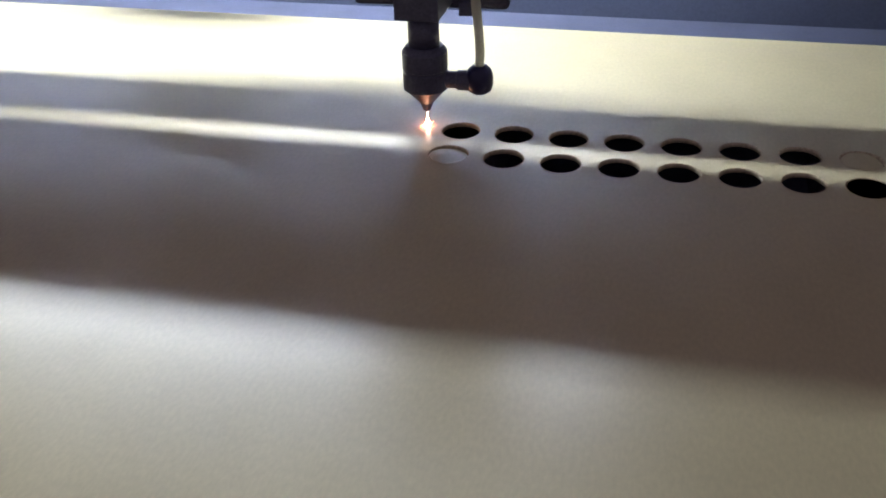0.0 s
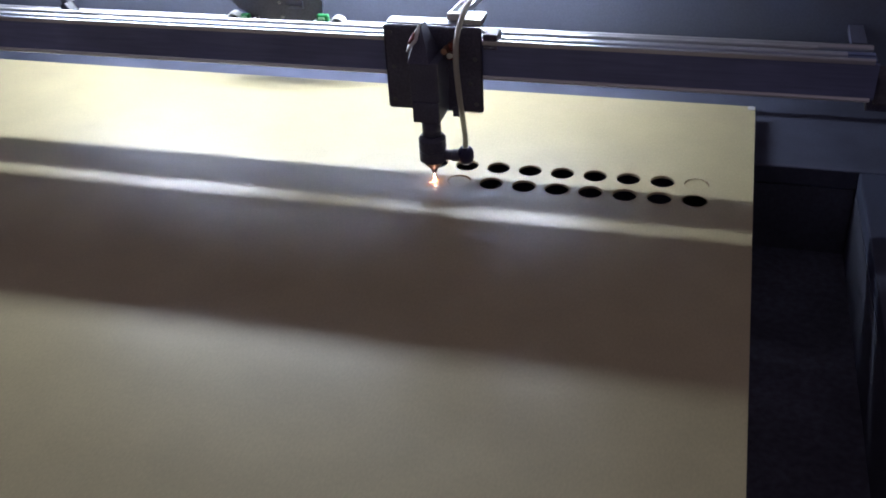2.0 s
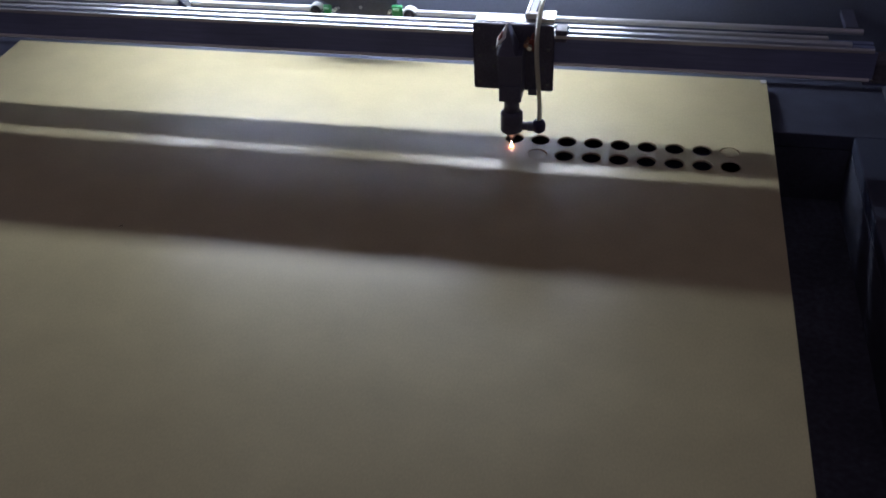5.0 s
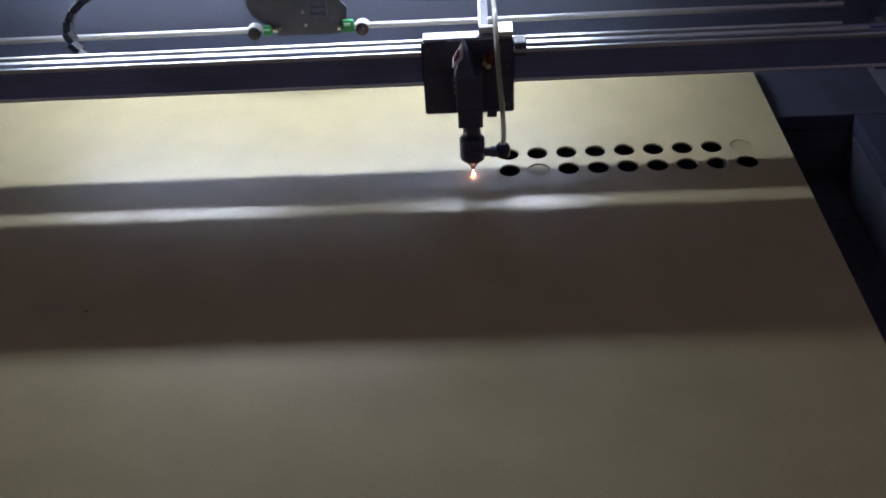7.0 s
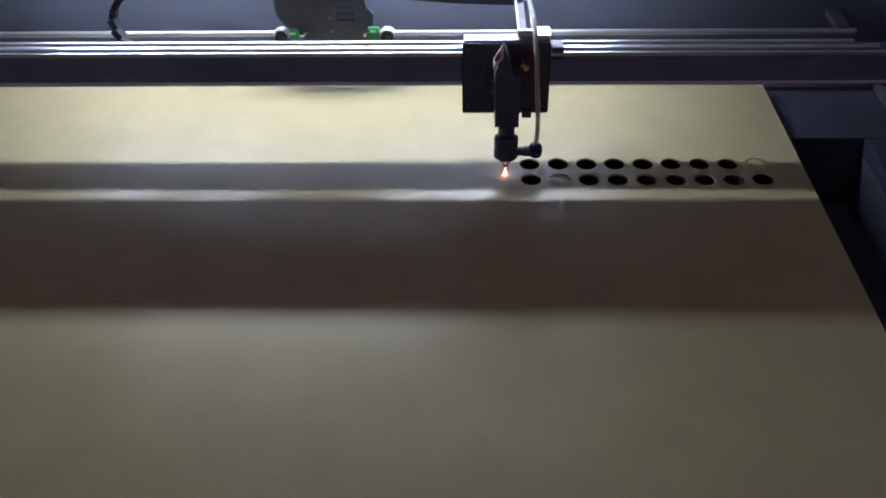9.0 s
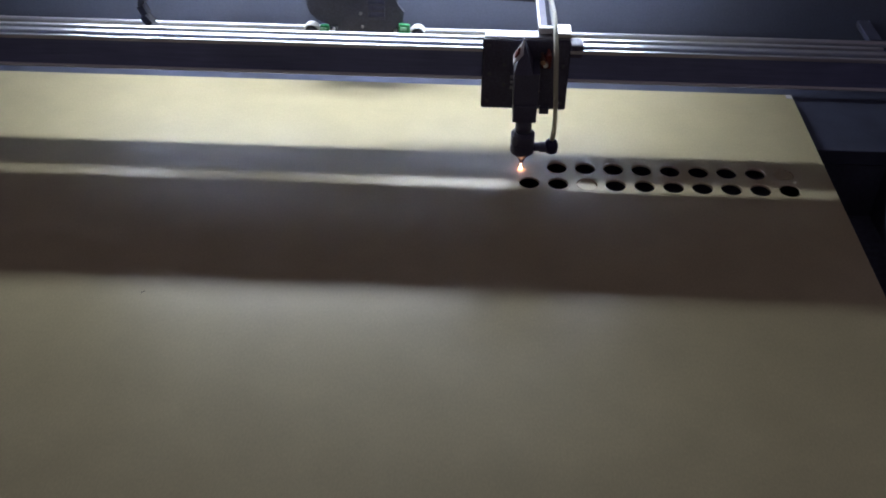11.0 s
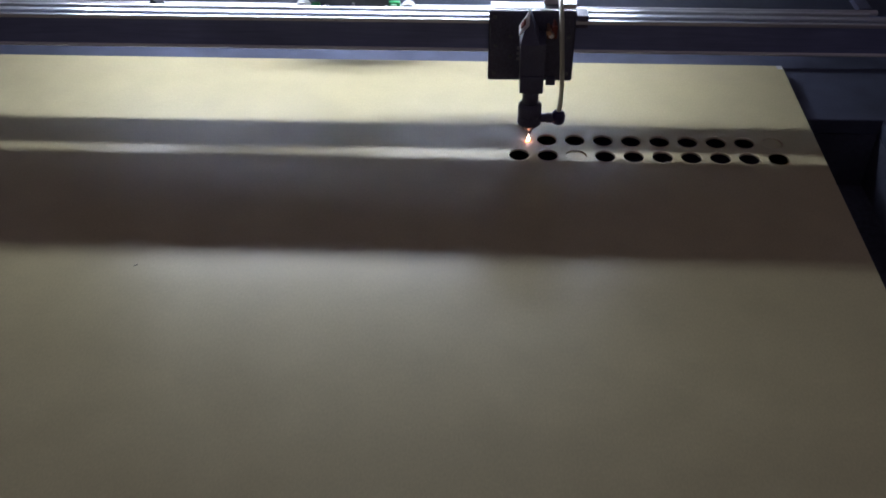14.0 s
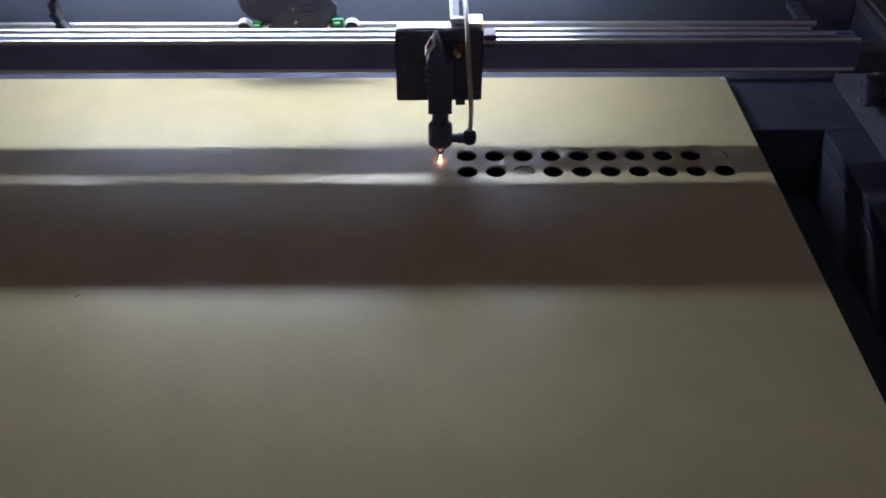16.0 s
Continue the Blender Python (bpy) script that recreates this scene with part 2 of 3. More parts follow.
def build_lamp():
    t = thing("tube_lamp", "lit white tube lamp fixed to the rear panel", "lamp", at=(0, 0, 0))
    part("tube", lathe([(0.006, LAMP_X0), (0.007, LAMP_X0 + 0.001), (0.007, LAMP_X1 - 0.001), (0.006, LAMP_X1)], 12, "x", (0, LAMP_Y, LAMP_Z)), TUBE, t, smooth=True)
    for x in (LAMP_X0 - 0.012, LAMP_X1):
        part("end_cap", lathe([(0.010, x), (0.011, x + 0.001), (0.011, x + 0.011), (0.010, x + 0.012)], 16, "x", (0, LAMP_Y, LAMP_Z)), WHITE, t)
    part("housing", box(LAMP_X0 - 0.03, LAMP_X1 + 0.03, LAMP_Y - 0.008, 0.374, LAMP_Z + 0.012, LAMP_Z + 0.045, 0.003), DULL_ALU, t)
    return t


def build_sheet():
    bm = bmesh.new()
    n = 32
    cells = {}
    for row in (0, 1):
        for c in range(1, 12):
            cells[(row, c)] = True
    half = PITCH / 2
    gx0, gx1, gy0, gy1 = -10.5 * PITCH, half, -half, PITCH * 1.5

    def quad(z, x0, x1, y0, y1):
        bm.faces.new([bm.verts.new((x, y, z)) for x, y in ((x0, y0), (x1, y0), (x1, y1), (x0, y1))])

    for z in (0.0, -SHEET_T):
        quad(z, SHEET_X0, gx0, SHEET_Y0, SHEET_Y1)
        quad(z, gx1, SHEET_X1, SHEET_Y0, SHEET_Y1)
        quad(z, gx0, gx1, SHEET_Y0, gy0)
        quad(z, gx0, gx1, gy1, SHEET_Y1)
        for row, c in cells:
            cx, cy = hole_at(row, c)
            inner, outer = [], []
            for i in range(n):
                a = 2 * math.pi * i / n
                ca, sa = math.cos(a), math.sin(a)
                k = half / max(abs(ca), abs(sa))
                inner.append(bm.verts.new((cx + R_HOLE * ca, cy + R_HOLE * sa, z)))
                outer.append(bm.verts.new((cx + k * ca, cy + k * sa, z)))
            if (row, c) == (0, 11):
                bm.faces.new(inner)
            for i in range(n):
                bm.faces.new((inner[i], outer[i], outer[(i + 1) % n], inner[(i + 1) % n]))
    cs = [(SHEET_X0, SHEET_Y0), (SHEET_X1, SHEET_Y0), (SHEET_X1, SHEET_Y1), (SHEET_X0, SHEET_Y1)]
    for (xa, ya), (xb, yb) in zip(cs, cs[1:] + cs[:1]):
        bm.faces.new([bm.verts.new(p) for p in ((xa, ya, -SHEET_T), (xb, yb, -SHEET_T), (xb, yb, 0), (xa, ya, 0))])
    bmesh.ops.remove_doubles(bm, verts=bm.verts, dist=1e-6)
    sheet = part("fibreboard_sheet", bm, MDF)
    tagged(sheet, "tan fibreboard sheet with two rows of round holes", "board")
    # cut faces and scorched rim of each hole, tan lightened for light falling there
    for row, c in cells:
        if (row, c) == (0, 11):
            continue
        cx, cy = hole_at(row, c)
        bm = bmesh.new()
        rings = []
        for r, z in ((R_HOLE + 0.0006, 0.0002), (R_HOLE - 0.0001, 0.0001), (R_HOLE - 0.0001, -SHEET_T), (R_HOLE + 0.0006, -SHEET_T - 0.0001)):
            rings.append([bm.verts.new((cx + r * math.cos(2 * math.pi * i / n), cy + r * math.sin(2 * math.pi * i / n), z)) for i in range(n)])
        for a, b in zip(rings, rings[1:]):
            for i in range(n):
                bm.faces.new((a[i], a[(i + 1) % n], b[(i + 1) % n], b[i]))
        part("cut_edge", bm, MDF_CUT, sheet, "scorched cut edge, tan lightened for light on it", True)
    part("torn_corner", box(SHEET_X1 - 0.010, SHEET_X1 - 0.001, SHEET_Y1 - 0.012, SHEET_Y1 - 0.001, 0.0, 0.0008, 0.0003), WHITE, sheet, "pale chipped corner")
    part("fleck", box(-0.0028, 0.0028, -0.0006, 0.0006, 0.0, 0.0006, 0.0002, 1), CHAIN, sheet, "dark fleck").matrix_basis = pose(-0.829, -0.260, 0.0001, 0, 0, 40)
    return sheet


def disc_mesh():
    r = R_HOLE - 0.0004
    return lathe([(r - 0.0002, -SHEET_T), (r, -SHEET_T + 0.0003), (r, -0.0003), (r - 0.0002, 0.0)], 32)


def whole_mesh():
    """A disc that is not cut yet and still closes the board's skin."""
    r = R_HOLE - 0.0004
    return lathe([(r - 0.0002, -SHEET_T), (r, -SHEET_T + 0.0003), (r, 0.00022), (r + 0.0012, 0.00022), (r + 0.0013, 0.00025), (r + 0.0011, 0.0003)], 32)


DISCS = {}


def build_discs():
    first = part("cut_disc", disc_mesh(), MDF)
    tagged(first, "small round tan fibreboard offcut in its hole", "offcut", "cut discs")
    whole = part("cut_disc", whole_mesh(), MDF)
    tagged(whole, "round tan fibreboard disc flush with the sheet", "offcut", "cut discs")
    for i, key in enumerate([(1, 1), (0, 8), (1, 9), (0, 9), (0, 10), (1, 10), (1, 11)]):
        ob = (first, copy_thing(first, Matrix()), whole)[i] if i < 3 else copy_thing(whole, Matrix())
        x, y = hole_at(*key)
        ob.matrix_basis = pose(x, y, -0.0001)
        DISCS[key] = ob
    DISCS[(1, 1)].matrix_basis = pose(*hole_at(1, 1), -0.0022, 7, 3, 0)
    DISCS[(0, 8)].matrix_basis = pose(*hole_at(0, 8), -0.0010, -3.5, 3, 0)


# ---- gantry: its zero lies under the nozzle's line ----
BEAM_X0, BEAM_X1 = -1.47, 0.171


def build_gantry():
    g = thing("gantry", "dark metal gantry beam with bright linear rails", "gantry")
    sec = [(0.0325, 0.129), (0.0325, 0.1660), (0.0368, 0.1660), (0.0368, 0.1480), (0.0543, 0.1480), (0.0543, 0.1620), (0.0648, 0.1620), (0.0648, 0.1500), (0.0692, 0.1500),
           (0.0692, 0.1620), (0.0770, 0.1620), (0.0810, 0.1240), (0.0790, 0.1202), (0.0355, 0.125)]
    part("beam", extrude_x(sec, BEAM_X0, BEAM_X1), BEAM, g)
    # each rail's top leans back a little and is softly rounded
    for y0, y1, z0, z1, cut in ((0.0308, 0.0366, 0.1662, 0.1714, 0.005), (0.0545, 0.0646, 0.1622, 0.1672, 0.03), (0.0694, 0.0766, 0.1622, 0.1683, 0.06)):
        w = y1 - y0
        top = [(y0, z1 - 0.0010), (y0 + 0.0006, z1 - 0.0001), (y0 + 0.3 * w, z1), (y0 + 0.6 * w, z1 - 0.008 * w), (y0 + 0.85 * w, z1 - 0.025 * w), (y1 - 0.0004, z1 - 0.045 * w - 0.0002), (y1, z1 - 0.0016)]
        part("rail", extrude_x([(y0, z0)] + top + [(y1, z0)], BEAM_X0, BEAM_X1 - cut), SATIN, g, "bright steel guide rail")
    part("guide_rod", lathe([(0.0012, BEAM_X0), (0.0015, BEAM_X0 + 0.001), (0.0015, BEAM_X1 - 0.011), (0.0012, BEAM_X1 - 0.01)], 12, "x", (0, 0.0440, 0.1600)), DULL_ALU, g, smooth=True)
    part("lower_lip", lathe([(0.0021, BEAM_X0), (0.0026, BEAM_X0 + 0.001), (0.0026, BEAM_X1 - 0.005), (0.0021, BEAM_X1 - 0.004)], 20, "x", (0, 0.0324, 0.1262)), STRUT, g, "thin bright lower lip", True)
    part("rear_flange", box(BEAM_X0, BEAM_X1, 0.0860, 0.128, 0.1115, 0.1150, 0.001), BEAM, g)
    for x in (BEAM_X0 + 0.02, BEAM_X1 - 0.02):
        part("end_bracket", box(x - 0.02, x + 0.02, 0.060, 0.1205, 0.1155, 0.1198, 0.002), BLACK, g)
    part("end_carriage", box(BEAM_X1 + 0.001, BEAM_X1 + 0.062, 0.040, 0.076, 0.116, 0.150, 0.004), DARK, g)
    part("end_carriage", box(BEAM_X0 - 0.062, BEAM_X0 - 0.001, 0.030, 0.085, 0.105, 0.158, 0.004), BLACK, g)
    # belt pulley and its guard under the free end
    part("end_pulley", lathe([(0.022, 0.222), (0.024, 0.224), (0.024, 0.238), (0.022, 0.240)], 24, "x", (0, 0.095, 0.058)), BLACK, g)
    part("pulley_guard", box(0.2405, 0.2435, 0.070, 0.150, 0.060, 0.103, 0.001), GREY, g)
    for y, z in ((0.083, 0.066), (0.107, 0.066), (0.095, 0.044)):
        part("pulley_bolt", lathe([(0.003, 0.218), (0.003, 0.2218)], 10, "x", (0, y, z)), ALU, g)
    part("end_hanger", box(0.172, 0.2215, 0.0852, 0.105, 0.090, 0.115, 0.002), BLACK, g)
    return g


def build_side_rail(x):
    r = thing("side_rail", "bright steel rail on the cabinet side", "rail", "side rails")
    part("rail_bar", box(x - 0.009, x + 0.0035, -0.86, 0.300, 0.051, 0.0560, 0.001), DULL_ALU, r, "dull aluminium rail seat")
    part("round_rail", lathe([(0.0030, -0.86), (0.0036, -0.859), (0.0036, 0.299), (0.0030, 0.300)], 24, "y", (x + 0.0078, 0, 0.0545)), STEEL, r, "bright round rail", True)
    part("rail_base", box(x - 0.012, x + 0.012, -0.87, 0.305, -0.0195, 0.0505, 0.002), DARK, r)
    return r


def build_head():
    h = thing("laser_carriage", "black laser cutting head with a milky air hose", "laser head")
    part("nozzle", lathe([(0.0018, 0.013), (0.0028, 0.0135), (0.005, 0.0195), (0.0145, 0.030), (0.0145, 0.0315)], 32), BLACK, h, smooth=False)
    part("collar", lathe([(0.0145, 0.0300), (0.0166, 0.0315), (0.0166, 0.0445), (0.0159, 0.0450), (0.0159, 0.0465), (0.0166, 0.0470), (0.0166, 0.0595), (0.0135, 0.0635), (0.0110, 0.0640)], 32), BLACK, h)
    part("lens_tube", lathe([(0.0113, 0.0630), (0.0113, 0.0865)], 32), BLACK, h, smooth=True)
    part("tube_clamp", box(-0.0165, 0.0155, -0.017, 0.0262, 0.086, 0.112, 0.0015), BLACK, h)
    part("body", box(-0.0175, 0.0165, -0.016, 0.0262, 0.1122, 0.1595, 0.001), BLACK, h)
    part("back_plate", box(-0.060, 0.057, 0.0264, 0.0304, 0.083, 0.187, 0.0035, 3), BLACK_PLATE, h, "black back plate with rounded corners")
    part("carriage_top", box(-0.058, 0.056, 0.0308, 0.052, 0.1865, 0.1890, 0.0012), DULL_ALU, h, "dull aluminium carriage top")
    part("clamp_block", box(0.0345, 0.0565, 0.0312, 0.060, 0.1893, 0.1955, 0.001), ALU, h, "bright clamp block")
    part("side_block", box(0.0575, 0.0745, 0.031, 0.056, 0.160, 0.1785, 0.002), BLACK_PLATE, h)
    # roof-shaped mirror mount with its plate, coloured white for a bright reflection
    bm = bmesh.new()
    for p in ((-0.006, 0.003, 0.1955), (-0.006, 0.020, 0.1955), (-0.0185, -0.0185, 0.159), (-0.0185, 0.020, 0.159), (0.0075, -0.0185, 0.159), (0.0075, 0.020, 0.159), (-0.0185, -0.004, 0.170), (0.0075, 0.020, 0.165)):
        bm.verts.new(p)
    bmesh.ops.convex_hull(bm, input=bm.verts)
    part("mirror_mount", bm, BLACK, h)
    a, b, c, d = Vector((-0.0058, 0.0030, 0.1985)), Vector((-0.0190, -0.0008, 0.1790)), Vector((-0.0192, -0.0125, 0.1700)), Vector((-0.0070, -0.0095, 0.1830))
    n = (b - a).cross(c - a).normalized()
    n = n if n.z > 0 else -n

    def slab(corners, low, high):
        bm = bmesh.new()
        for p in corners:
            bm.verts.new(p + n * low)
            bm.verts.new(p + n * high)
        bmesh.ops.convex_hull(bm, input=bm.verts)
        return bm

    # white base colour replaces what the polished plate would reflect
    mm = part("mirror_plate", slab((a, b, c, d), 0.0, 0.0015), WHITE, h, "mirror plate with a slot, white in place of its reflection")
    mid = (a + b + c + d) / 4
    part("mirror_slot", slab([mid.lerp(p, 0.42) for p in (a, b, c, d)], 0.0012, 0.0040), RED, mm)
    # adjusting screws
    for k, (x, z) in enumerate(((0.020, 0.168), (0.028, 0.174), (0.024, 0.160))):
        part("adjusting_screw", lathe([(0.0035, -0.002), (0.0035, 0.010), (0.002, 0.012), (0.002, 0.024)], 14, "y", (x, 0.002 + 0.004 * k, z)), (COPPER, RED, STEEL)[k], h)
    part("screw_bracket", box(0.0185, 0.032, 0.014, 0.0262, 0.152, 0.168, 0.002), RED, h)
    part("lower_stop", box(0.021, 0.034, 0.020, 0.0262, 0.079, 0.090, 0.001), BLACK, h)
    for x, z in ((-0.052, 0.094), (0.049, 0.094), (-0.052, 0.178), (0.049, 0.150), (-0.030, 0.120), (-0.030, 0.150), (0.042, 0.120), (-0.050, 0.136)):
        part("screw", lathe([(0.0023, 0.0250), (0.0026, 0.0254), (0.0026, 0.0266)], 12, "y", (x, 0, z)), GREY, h)
    for z in (0.125, 0.133, 0.141):
        part("side_screw", lathe([(0.0022, -0.0215), (0.0022, -0.0176)], 10, "x", (0, 0.01, z)), DULL_ALU, h)
    # air inlet elbow
    part("air_stub", lathe([(0.0055, 0.0150), (0.0062, 0.0165), (0.0062, 0.0240), (0.0074, 0.0245), (0.0074, 0.0340)], 16, "x", (0, 0, 0.0385)), BLACK, h, smooth=False)
    part("air_elbow", lathe([(0.0050, 0.0295), (0.0085, 0.0320), (0.0098, 0.0370), (0.0098, 0.0430), (0.0085, 0.0475), (0.0055, 0.0505)], 20, "z", (0.0405, 0, 0)), NAVY, h, "navy plastic elbow fitting", True)
    hose = [(0.0405, 0.0, 0.049), (0.0416, -0.003, 0.065), (0.0413, -0.009, 0.090), (0.0397, -0.013, 0.120), (0.0372, -0.012, 0.155), (0.0357, -0.001, 0.184), (0.0350, 0.034, 0.201), (0.0345, 0.070, 0.206),
            (0.0340, 0.115, 0.199), (0.0330, 0.155, 0.193)]
    part("air_hose", pipe(hose, 0.0033), HOSE, h, "clear milky air hose", True)
    # arm that leads the hose back to the chain
    dip = Matrix.Rotation(radians(-4.4), 4, "X")
    part("chain_arm", box(0.0165, 0.0262, 0.050, 0.181, 0.1855, 0.1875, 0.0005, turn=dip), BLACK, h)
    part("chain_arm_lip", box(0.0135, 0.0163, 0.050, 0.181, 0.1855, 0.1920, 0.0006, turn=dip), ALU, h, "bright edge of the chain arm")
    part("chain_arm_lip", box(0.0318, 0.0340, 0.050, 0.181, 0.1855, 0.1940, 0.0006, turn=dip), ALU, h)
    part("chain_arm_end", box(0.0135, 0.0340, 0.169, 0.1815, 0.1830, 0.1890, 0.0006), ALU, h)
    part("arm_foot", box(0.0135, 0.0340, 0.0405, 0.0498, 0.1897, 0.1980, 0.001), WHITE, h)
    return h


def build_spark():
    s = thing("cutting_spark", "white-hot cutting spark with an orange flare", "spark")
    part("spark_core", lathe([(0.0006, 0.0008), (0.0013, 0.0014), (0.0017, 0.0030), (0.0014, 0.0045), (0.0007, 0.0060), (0.0003, 0.0085), (0.0002, 0.0110)], 14), CORE, s, "white-hot core", True)
    for k in range(7):
        a = 2 * math.pi * k / 7 + 0.3
        r = 0.0035 + 0.0035 * ((k * 5) % 3) / 2
        bm = bmesh.new()
        tip = bm.verts.new((r * math.cos(a), r * math.sin(a), 0.0006 + 0.0005 * (k % 3)))
        base = [bm.verts.new((0.0016 * math.cos(a + d), 0.0016 * math.sin(a + d), z)) for d, z in ((-0.3, 0.0006), (0.3, 0.0006), (0.0, 0.0018))]
        bm.faces.new(base)
        for i in range(3):
            bm.faces.new((base[i], base[(i + 1) % 3], tip))
        part("spark_ray", bm, FLAME, s)
    return s


# ---- cable chain: rigid links that run round the loop ----
LINKS = 41
LINK = 0.0165


def chain_points(hx):
    """The chain's line in x and z, from the head's arm to the foot on the gantry."""
    s = hx + 0.33
    keys = [(hx + 0.020, 0.1860), (hx - 0.056, 0.1885), (-0.485 + 0.85 * s, 0.196), (-0.587 + 0.75 * s, 0.205), (-0.700 + 0.65 * s, 0.214), (-0.795 + 0.75 * s, 0.224), (-0.850 + 0.75 * s, 0.215),
            (-0.883 + 0.75 * s, 0.190), (-0.894 + 0.75 * s, 0.165), (-0.891 + 0.75 * s, 0.145), (-0.882 + 0.75 * s, 0.127), (-0.869 + 0.75 * s, 0.111), (-0.853 + 0.75 * s, 0.100), (-0.827 + 0.75 * s, 0.092)]
    ps = [Vector(p) for p in keys]
    ps = [2 * ps[0] - ps[1]] + ps + [2 * ps[-1] - ps[-2]]
    out = []
    for a, b, c, d in zip(ps, ps[1:], ps[2:], ps[3:]):
        for k in range(24):
            u = k / 24
            out.append(0.5 * (2 * b + (c - a) * u + (2 * a - 5 * b + 4 * c - d) * u * u + (3 * b - a - 3 * c + d) * u ** 3))
    return out


def chain_places(hx):
    pts = chain_points(hx)
    acc, places, want = 0.0, [], LINK / 2
    for a, b in zip(pts, pts[1:]):
        d = (b - a).length
        while acc + d >= want and len(places) < LINKS:
            p = a.lerp(b, (want - acc) / d)
            places.append((p, math.degrees(math.atan2(-(b - a).y, (b - a).x))))
            want += LINK
        acc += d
    return places


def link_mesh(parts):
    bm = bmesh.new()
    if parts == "sides":
        for y in (-0.009, 0.0072):
            box_into(bm, -0.0090, 0.0090, y, y + 0.0018, -0.0062, 0.0034, 0.0008, 1)
        box_into(bm, -0.0075, 0.0075, -0.0071, 0.0071, 0.0018, 0.0030)
    else:
        box_into(bm, -0.0047, 0.0047, -0.0085, 0.0085, -0.0072, -0.0058, 0.0005, 1)
    return bm


def build_chain():
    c = thing("cable_chain", "black plastic cable chain with pale rungs", "cable chain")
    first = part("chain_link", link_mesh("sides"), CHAIN, c)
    rung = part("rung", link_mesh("rung"), RUNG, first, "pale rung")
    links = [first]
    for k in range(1, LINKS):
        o = first.copy()
        scene.collection.objects.link(o)
        r = rung.copy()
        scene.collection.objects.link(r)
        r.parent = o
        links.append(o)
    return c, links


# ---- things behind and beside the gantry ----
def build_rear_rod():
    r = thing("rear_rod", "thin bright steel rod behind the gantry", "rod")
    part("rod", lathe([(0.004, -1.54), (0.005, -1.538), (0.005, 0.20), (0.004, 0.202)], 16, "x", (0, 0.300, 0.079)), SATIN, r, smooth=True)
    for x in (-1.50, 0.185):
        part("rod_bracket", box(x - 0.010, x + 0.010, 0.3052, 0.3746, 0.074, 0.084, 0.001), BLACK, r)
    return r


def build_device():
    """A roller carriage on the rear rod, with its switch box and post."""
    d = thing("roller_bracket", "dark bracket with green rollers and a silver box", "bracket", at=(0.0070, -0.026, 0.0150))
    # plate with rounded lower corners
    bm = bmesh.new()
    outline = [(-0.714, 0.150), (-0.714, 0.112), (-0.709, 0.098), (-0.699, 0.088), (-0.686, 0.082), (-0.672, 0.062), (-0.575, 0.062), (-0.566, 0.080), (-0.562, 0.104), (-0.572, 0.116), (-0.577, 0.150)]
    front = [bm.verts.new((x, 0.306, z)) for x, z in outline]
    back = [bm.verts.new((x, 0.312, z)) for x, z in outline]
    bm.faces.new(front)
    bm.faces.new(back[::-1])
    for i in range(len(outline)):
        k = (i + 1) % len(outline)
        bm.faces.new((front[i], back[i], back[k], front[k]))
    part("bracket_plate", bm, PLATE, d)
    for x in (-0.690, -0.600):
        part("bracket_arm", box(x - 0.004, x + 0.004, 0.3125, 0.4000, 0.118, 0.132, 0.001), BLACK, d)
    for x, side, grow in ((-0.708, 1, 0.9), (-0.541, -1, 1.15)):
        w = part("roller", lathe([(0.0085, -0.008), (0.0100, -0.006), (0.0085, 0.0), (0.0100, 0.006), (0.0085, 0.008)], 20, "y", (x, 0.303, 0.0705)), CHAIN, d, smooth=True)
        # half-round guard over the roller
        bm = bmesh.new()
        rings = []
        for k in range(11):
            a = math.pi * (0.14 + 0.72 * k / 10)
            c, sn = math.cos(a), math.sin(a)
            rings.append([bm.verts.new((x + r * c, y, 0.0705 + r * sn)) for r, y in ((0.0114, 0.2965), (0.0126, 0.2965), (0.0126, 0.312), (0.0114, 0.312))])
        for a, b in zip(rings, rings[1:]):
            for i in range(4):
                bm.faces.new((a[i], a[(i + 1) % 4], b[(i + 1) % 4], b[i]))
        bm.faces.new(rings[0])
        bm.faces.new(rings[-1][::-1])
        part("roller_guard", bm, WHITE, w, "bright half-round guard")
        part("roller_cap", lathe([(0.0035, 0.2928), (0.0045, 0.2936), (0.0045, 0.2948)], 16, "y", (x, 0, 0.0705)), DARK_RED, w, "dark hub cap")
        e = x + side * 0.021
        part("roller_arm", box(e - 0.008 * grow, e + 0.008 * grow, 0.297, 0.3055, 0.066, 0.066 + 0.018 * grow, 0.0025), GREEN, w, "green roller arm")
        part("arm_clip", box(e - 0.006, e + 0.004, 0.2945, 0.2968, 0.066 + 0.011 * grow, 0.066 + 0.015 * grow, 0.0006), GREEN_LIGHT, w, "pale green clip")
        part("arm_pin", lathe([(0.0026, 0.2955), (0.0026, 0.3050)], 10, "y", (e + side * 0.014, 0, 0.0745)), STEEL, w)
    for x, z in ((-0.669, 0.0755), (-0.628, 0.0785), (-0.630, 0.1005)):
        part("bolt", lathe([(0.0020, 0.3025), (0.0026, 0.3032), (0.0026, 0.3058)], 10, "y", (x, 0, z)), DULL_ALU, d)
    # silver switch box, leaning back a little
    part("silver_box", box(-0.702, -0.634, 0.300, 0.334, 0.1505, 0.1600, 0.003, turn=Matrix.Rotation(radians(-4), 4, "X")), DULL_ALU, d, "dull silver box")
    part("ball_knob", lathe([(0.0015, 0.1475), (0.0042, 0.1495), (0.0052, 0.1530), (0.0042, 0.1565), (0.0012, 0.1582)], 14, "z", (-0.6325, 0.298, 0)), ALU, d, "round bright knob", True)
    part("switch_post", box(-0.622, -0.590, 0.300, 0.322, 0.1502, 0.1770, 0.003, turn=Matrix.Rotation(radians(12), 4, "Y")), BLACK, d)
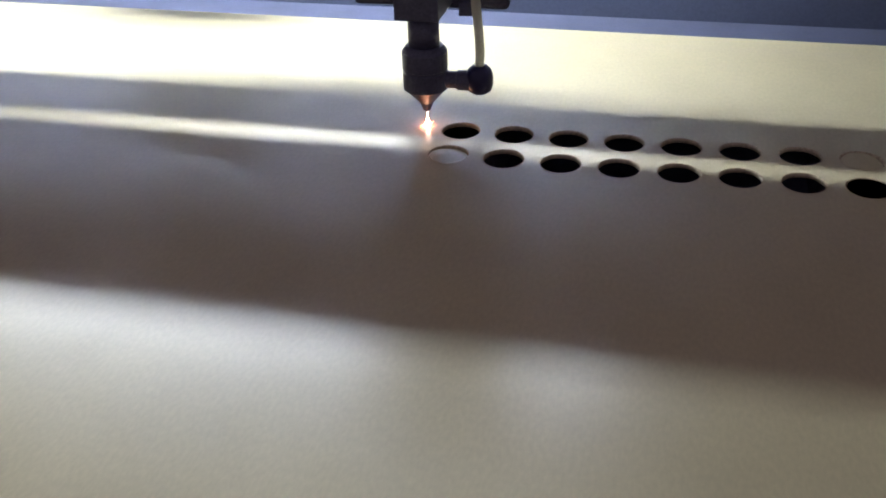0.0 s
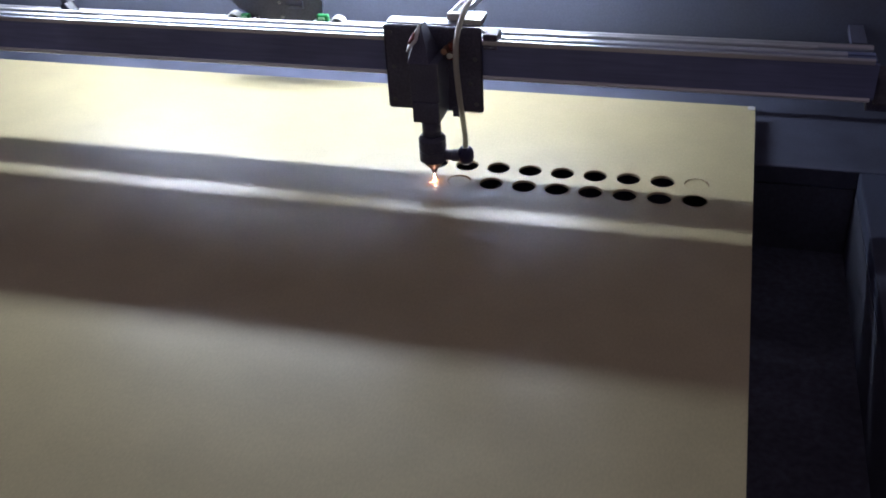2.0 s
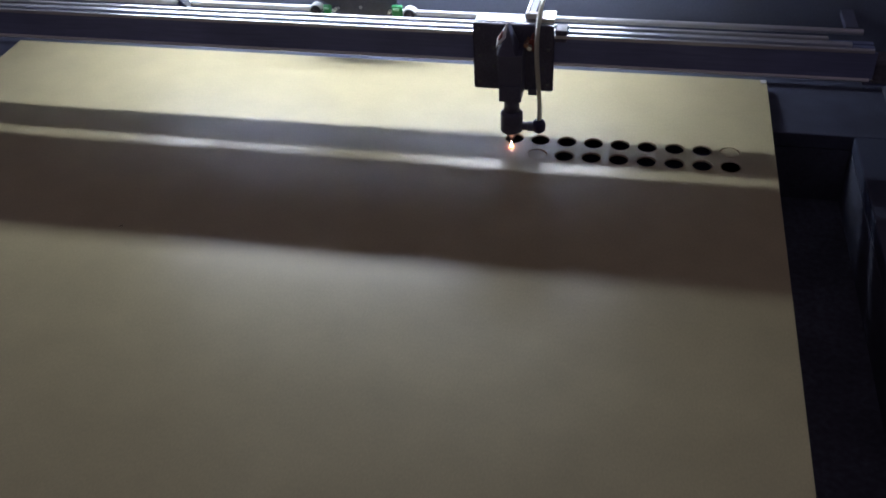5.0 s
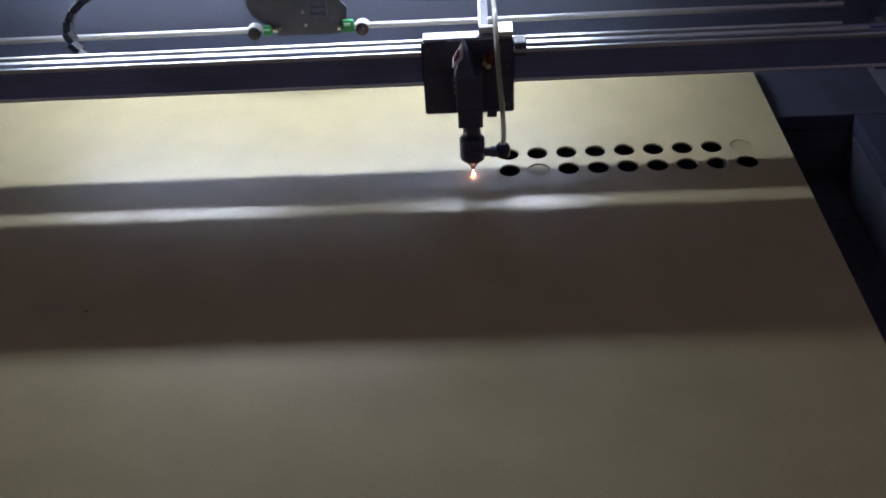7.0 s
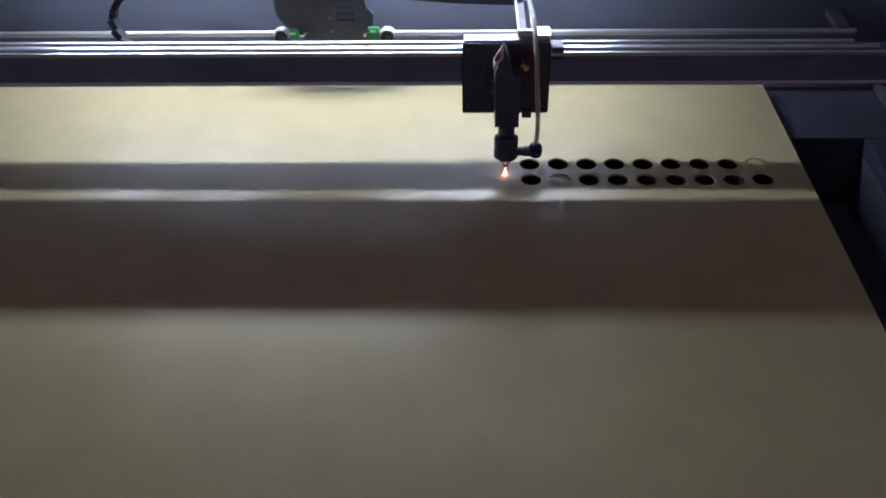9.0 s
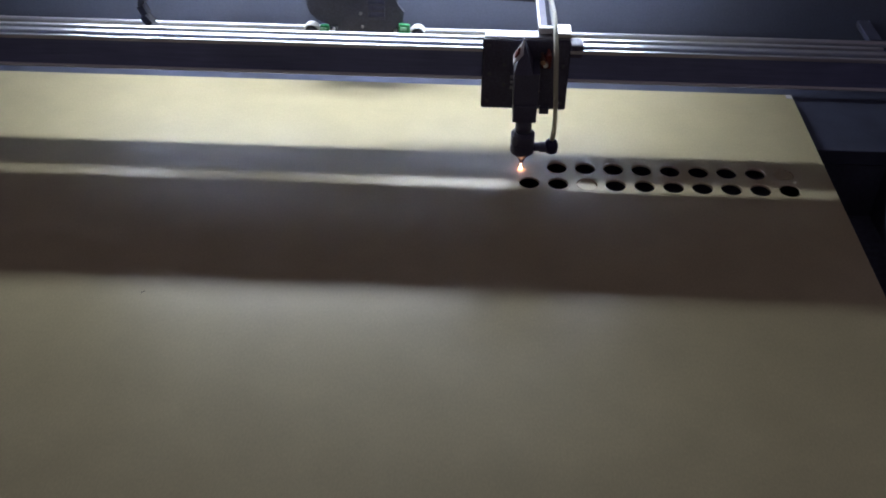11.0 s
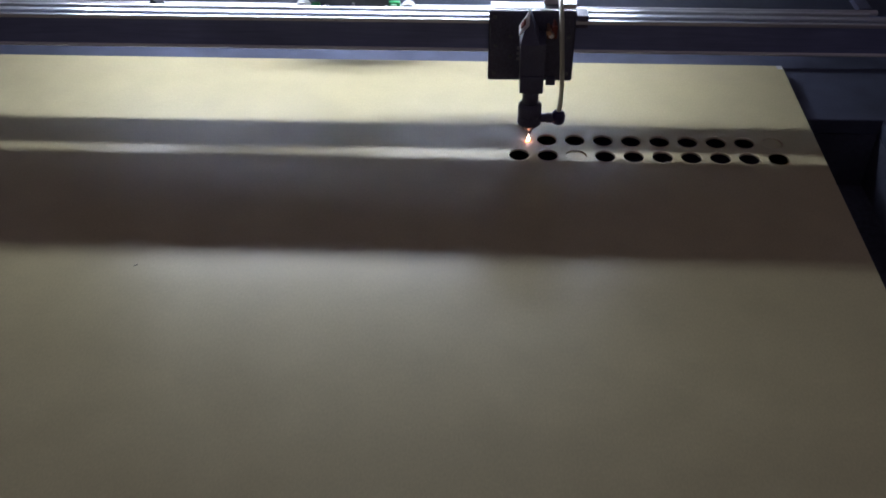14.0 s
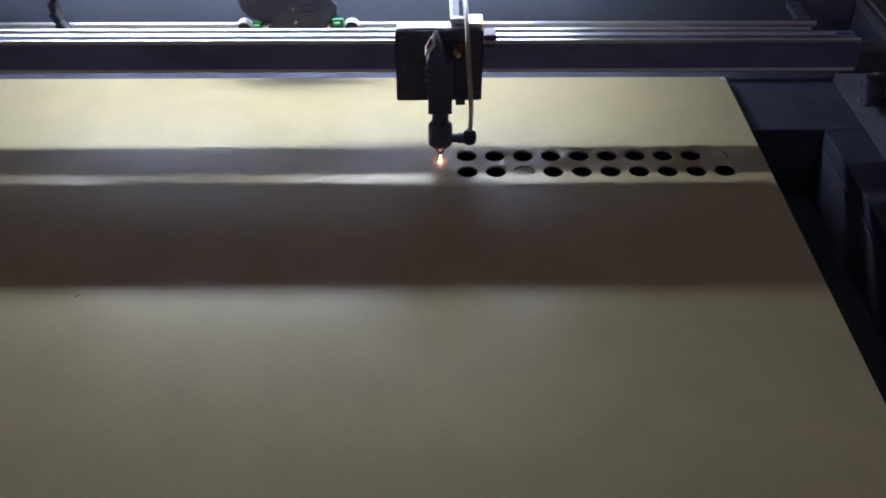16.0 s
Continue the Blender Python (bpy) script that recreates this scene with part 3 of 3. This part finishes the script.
    part("post_stem", lathe([(0.0022, 0.172), (0.0022, 0.186)], 10, "z", (-0.609, 0.310, 0)), BLACK, d)
    part("post_cap", lathe([(0.0035, 0.184), (0.0045, 0.185), (0.0045, 0.190), (0.003, 0.1915)], 14, "z", (-0.609, 0.310, 0)), ALU, d, smooth=True)
    part("wire_clip", box(-0.5885, -0.581, 0.300, 0.306, 0.1525, 0.1640, 0.001, turn=Matrix.Rotation(radians(-20), 4, "Y")), ALU, d)
    # flat ribbed cable clamp on the plate
    part("rib_block", box(-0.618, -0.592, 0.3015, 0.3055, 0.092, 0.146, 0.001), BLACK, d)
    for k in range(5):
        part("rib", box(-0.6185, -0.5915, 0.2992, 0.3013, 0.095 + 0.0105 * k, 0.0985 + 0.0105 * k, 0.0006, 1), PLATE, d)
    return d


def build_strut():
    s = thing("gas_strut", "chrome gas strut standing at the cabinet side", "gas strut")
    part("strut_rod", pipe([(0.234, 0.10, 0.113), (0.2158, 0.10, 0.218), (0.195, 0.10, 0.338), (0.176, 0.10, 0.448)], 0.0048, 14), STRUT, s, smooth=True)
    part("strut_cylinder", pipe([(0.1758, 0.10, 0.449), (0.150, 0.10, 0.60), (0.131, 0.10, 0.71)], 0.009, 14), BLACK, s, smooth=True)
    part("strut_socket", lathe([(0.006, 0.099), (0.0072, 0.102), (0.0072, 0.115), (0.005, 0.118)], 14, "z", (0.234, 0.10, 0)), STEEL, s, smooth=True)
    part("strut_pin", lathe([(0.004, 0.236), (0.004, 0.299)], 12, "x", (0, 0.10, 0.106)), STEEL, s, smooth=True)
    part("pin_collar", lathe([(0.007, 0.246), (0.007, 0.252)], 14, "x", (0, 0.10, 0.106)), CHROME, s, smooth=True)
    return s


build_setting()
cabinet = build_machine()
build_lamp()
sheet = build_sheet()
build_discs()
gantry = build_gantry()
build_side_rail(0.262)
build_side_rail(-1.507)
head = build_head()
spark = build_spark()
chain, links = build_chain()
build_rear_rod()
build_device()
build_strut()


def motions():
    walk(gantry, [(t, pose(0, head_at(t).y, 0)) for t in TIMES])
    walk(head, [(t, pose(head_at(t).x, head_at(t).y, 0)) for t in TIMES])
    rows = []
    for t in TIMES:
        off = any(a[1] < t < b[0] for a, b in zip(CUTS, CUTS[1:]))
        rows.append((t, pose(head_at(t).x, head_at(t).y, 0.034 if off else 0.0)))
    walk(spark, rows)
    walk(chain, [(t, pose(0, head_at(t).y + 0.18, -0.0070)) for t in TIMES])
    slow = [k * 0.5 for k in range(33)]
    lines = [chain_places(head_at(t).x) for t in slow]
    top = max(range(LINKS), key=lambda i: lines[0][i][0].y)
    for i, link in enumerate(links):
        rows = []
        for t, l in zip(slow, lines):
            # the falling run leans towards the beam
            p = l[i][0]
            lean = 0.5 * max(0.0, l[top][0].y - p.y) if i > top else 0.0
            a = radians(l[i][1])
            turn = math.degrees(math.atan2(0.735 * math.sin(a), math.cos(a))) if i > top else l[i][1]
            rows.append((t, pose(p.x, -lean, p.y + 0.53 * lean, 0, turn, 0)))
        walk(link, rows)
    # offcuts drop through their holes once the cut closes
    for key, when in (((1, 9), 0.24), ((0, 9), 5.1), ((0, 10), 9.95), ((1, 10), 14.9)):
        x, y = hole_at(*key)
        walk(DISCS[key], [(0.0, pose(x, y, -0.0001)), (max(when, 0.03), pose(x, y, -0.0001)), (when + 0.1, pose(x, y, -0.05, 25, 10, 0)), (when + 0.2, pose(x, y, -0.11, 60, 20, 0)),
                          (when + 0.3, pose(x, y, -0.1355, 4, 0, 0)), (16.0, pose(x, y, -0.1355, 4, 0, 0))])


motions()
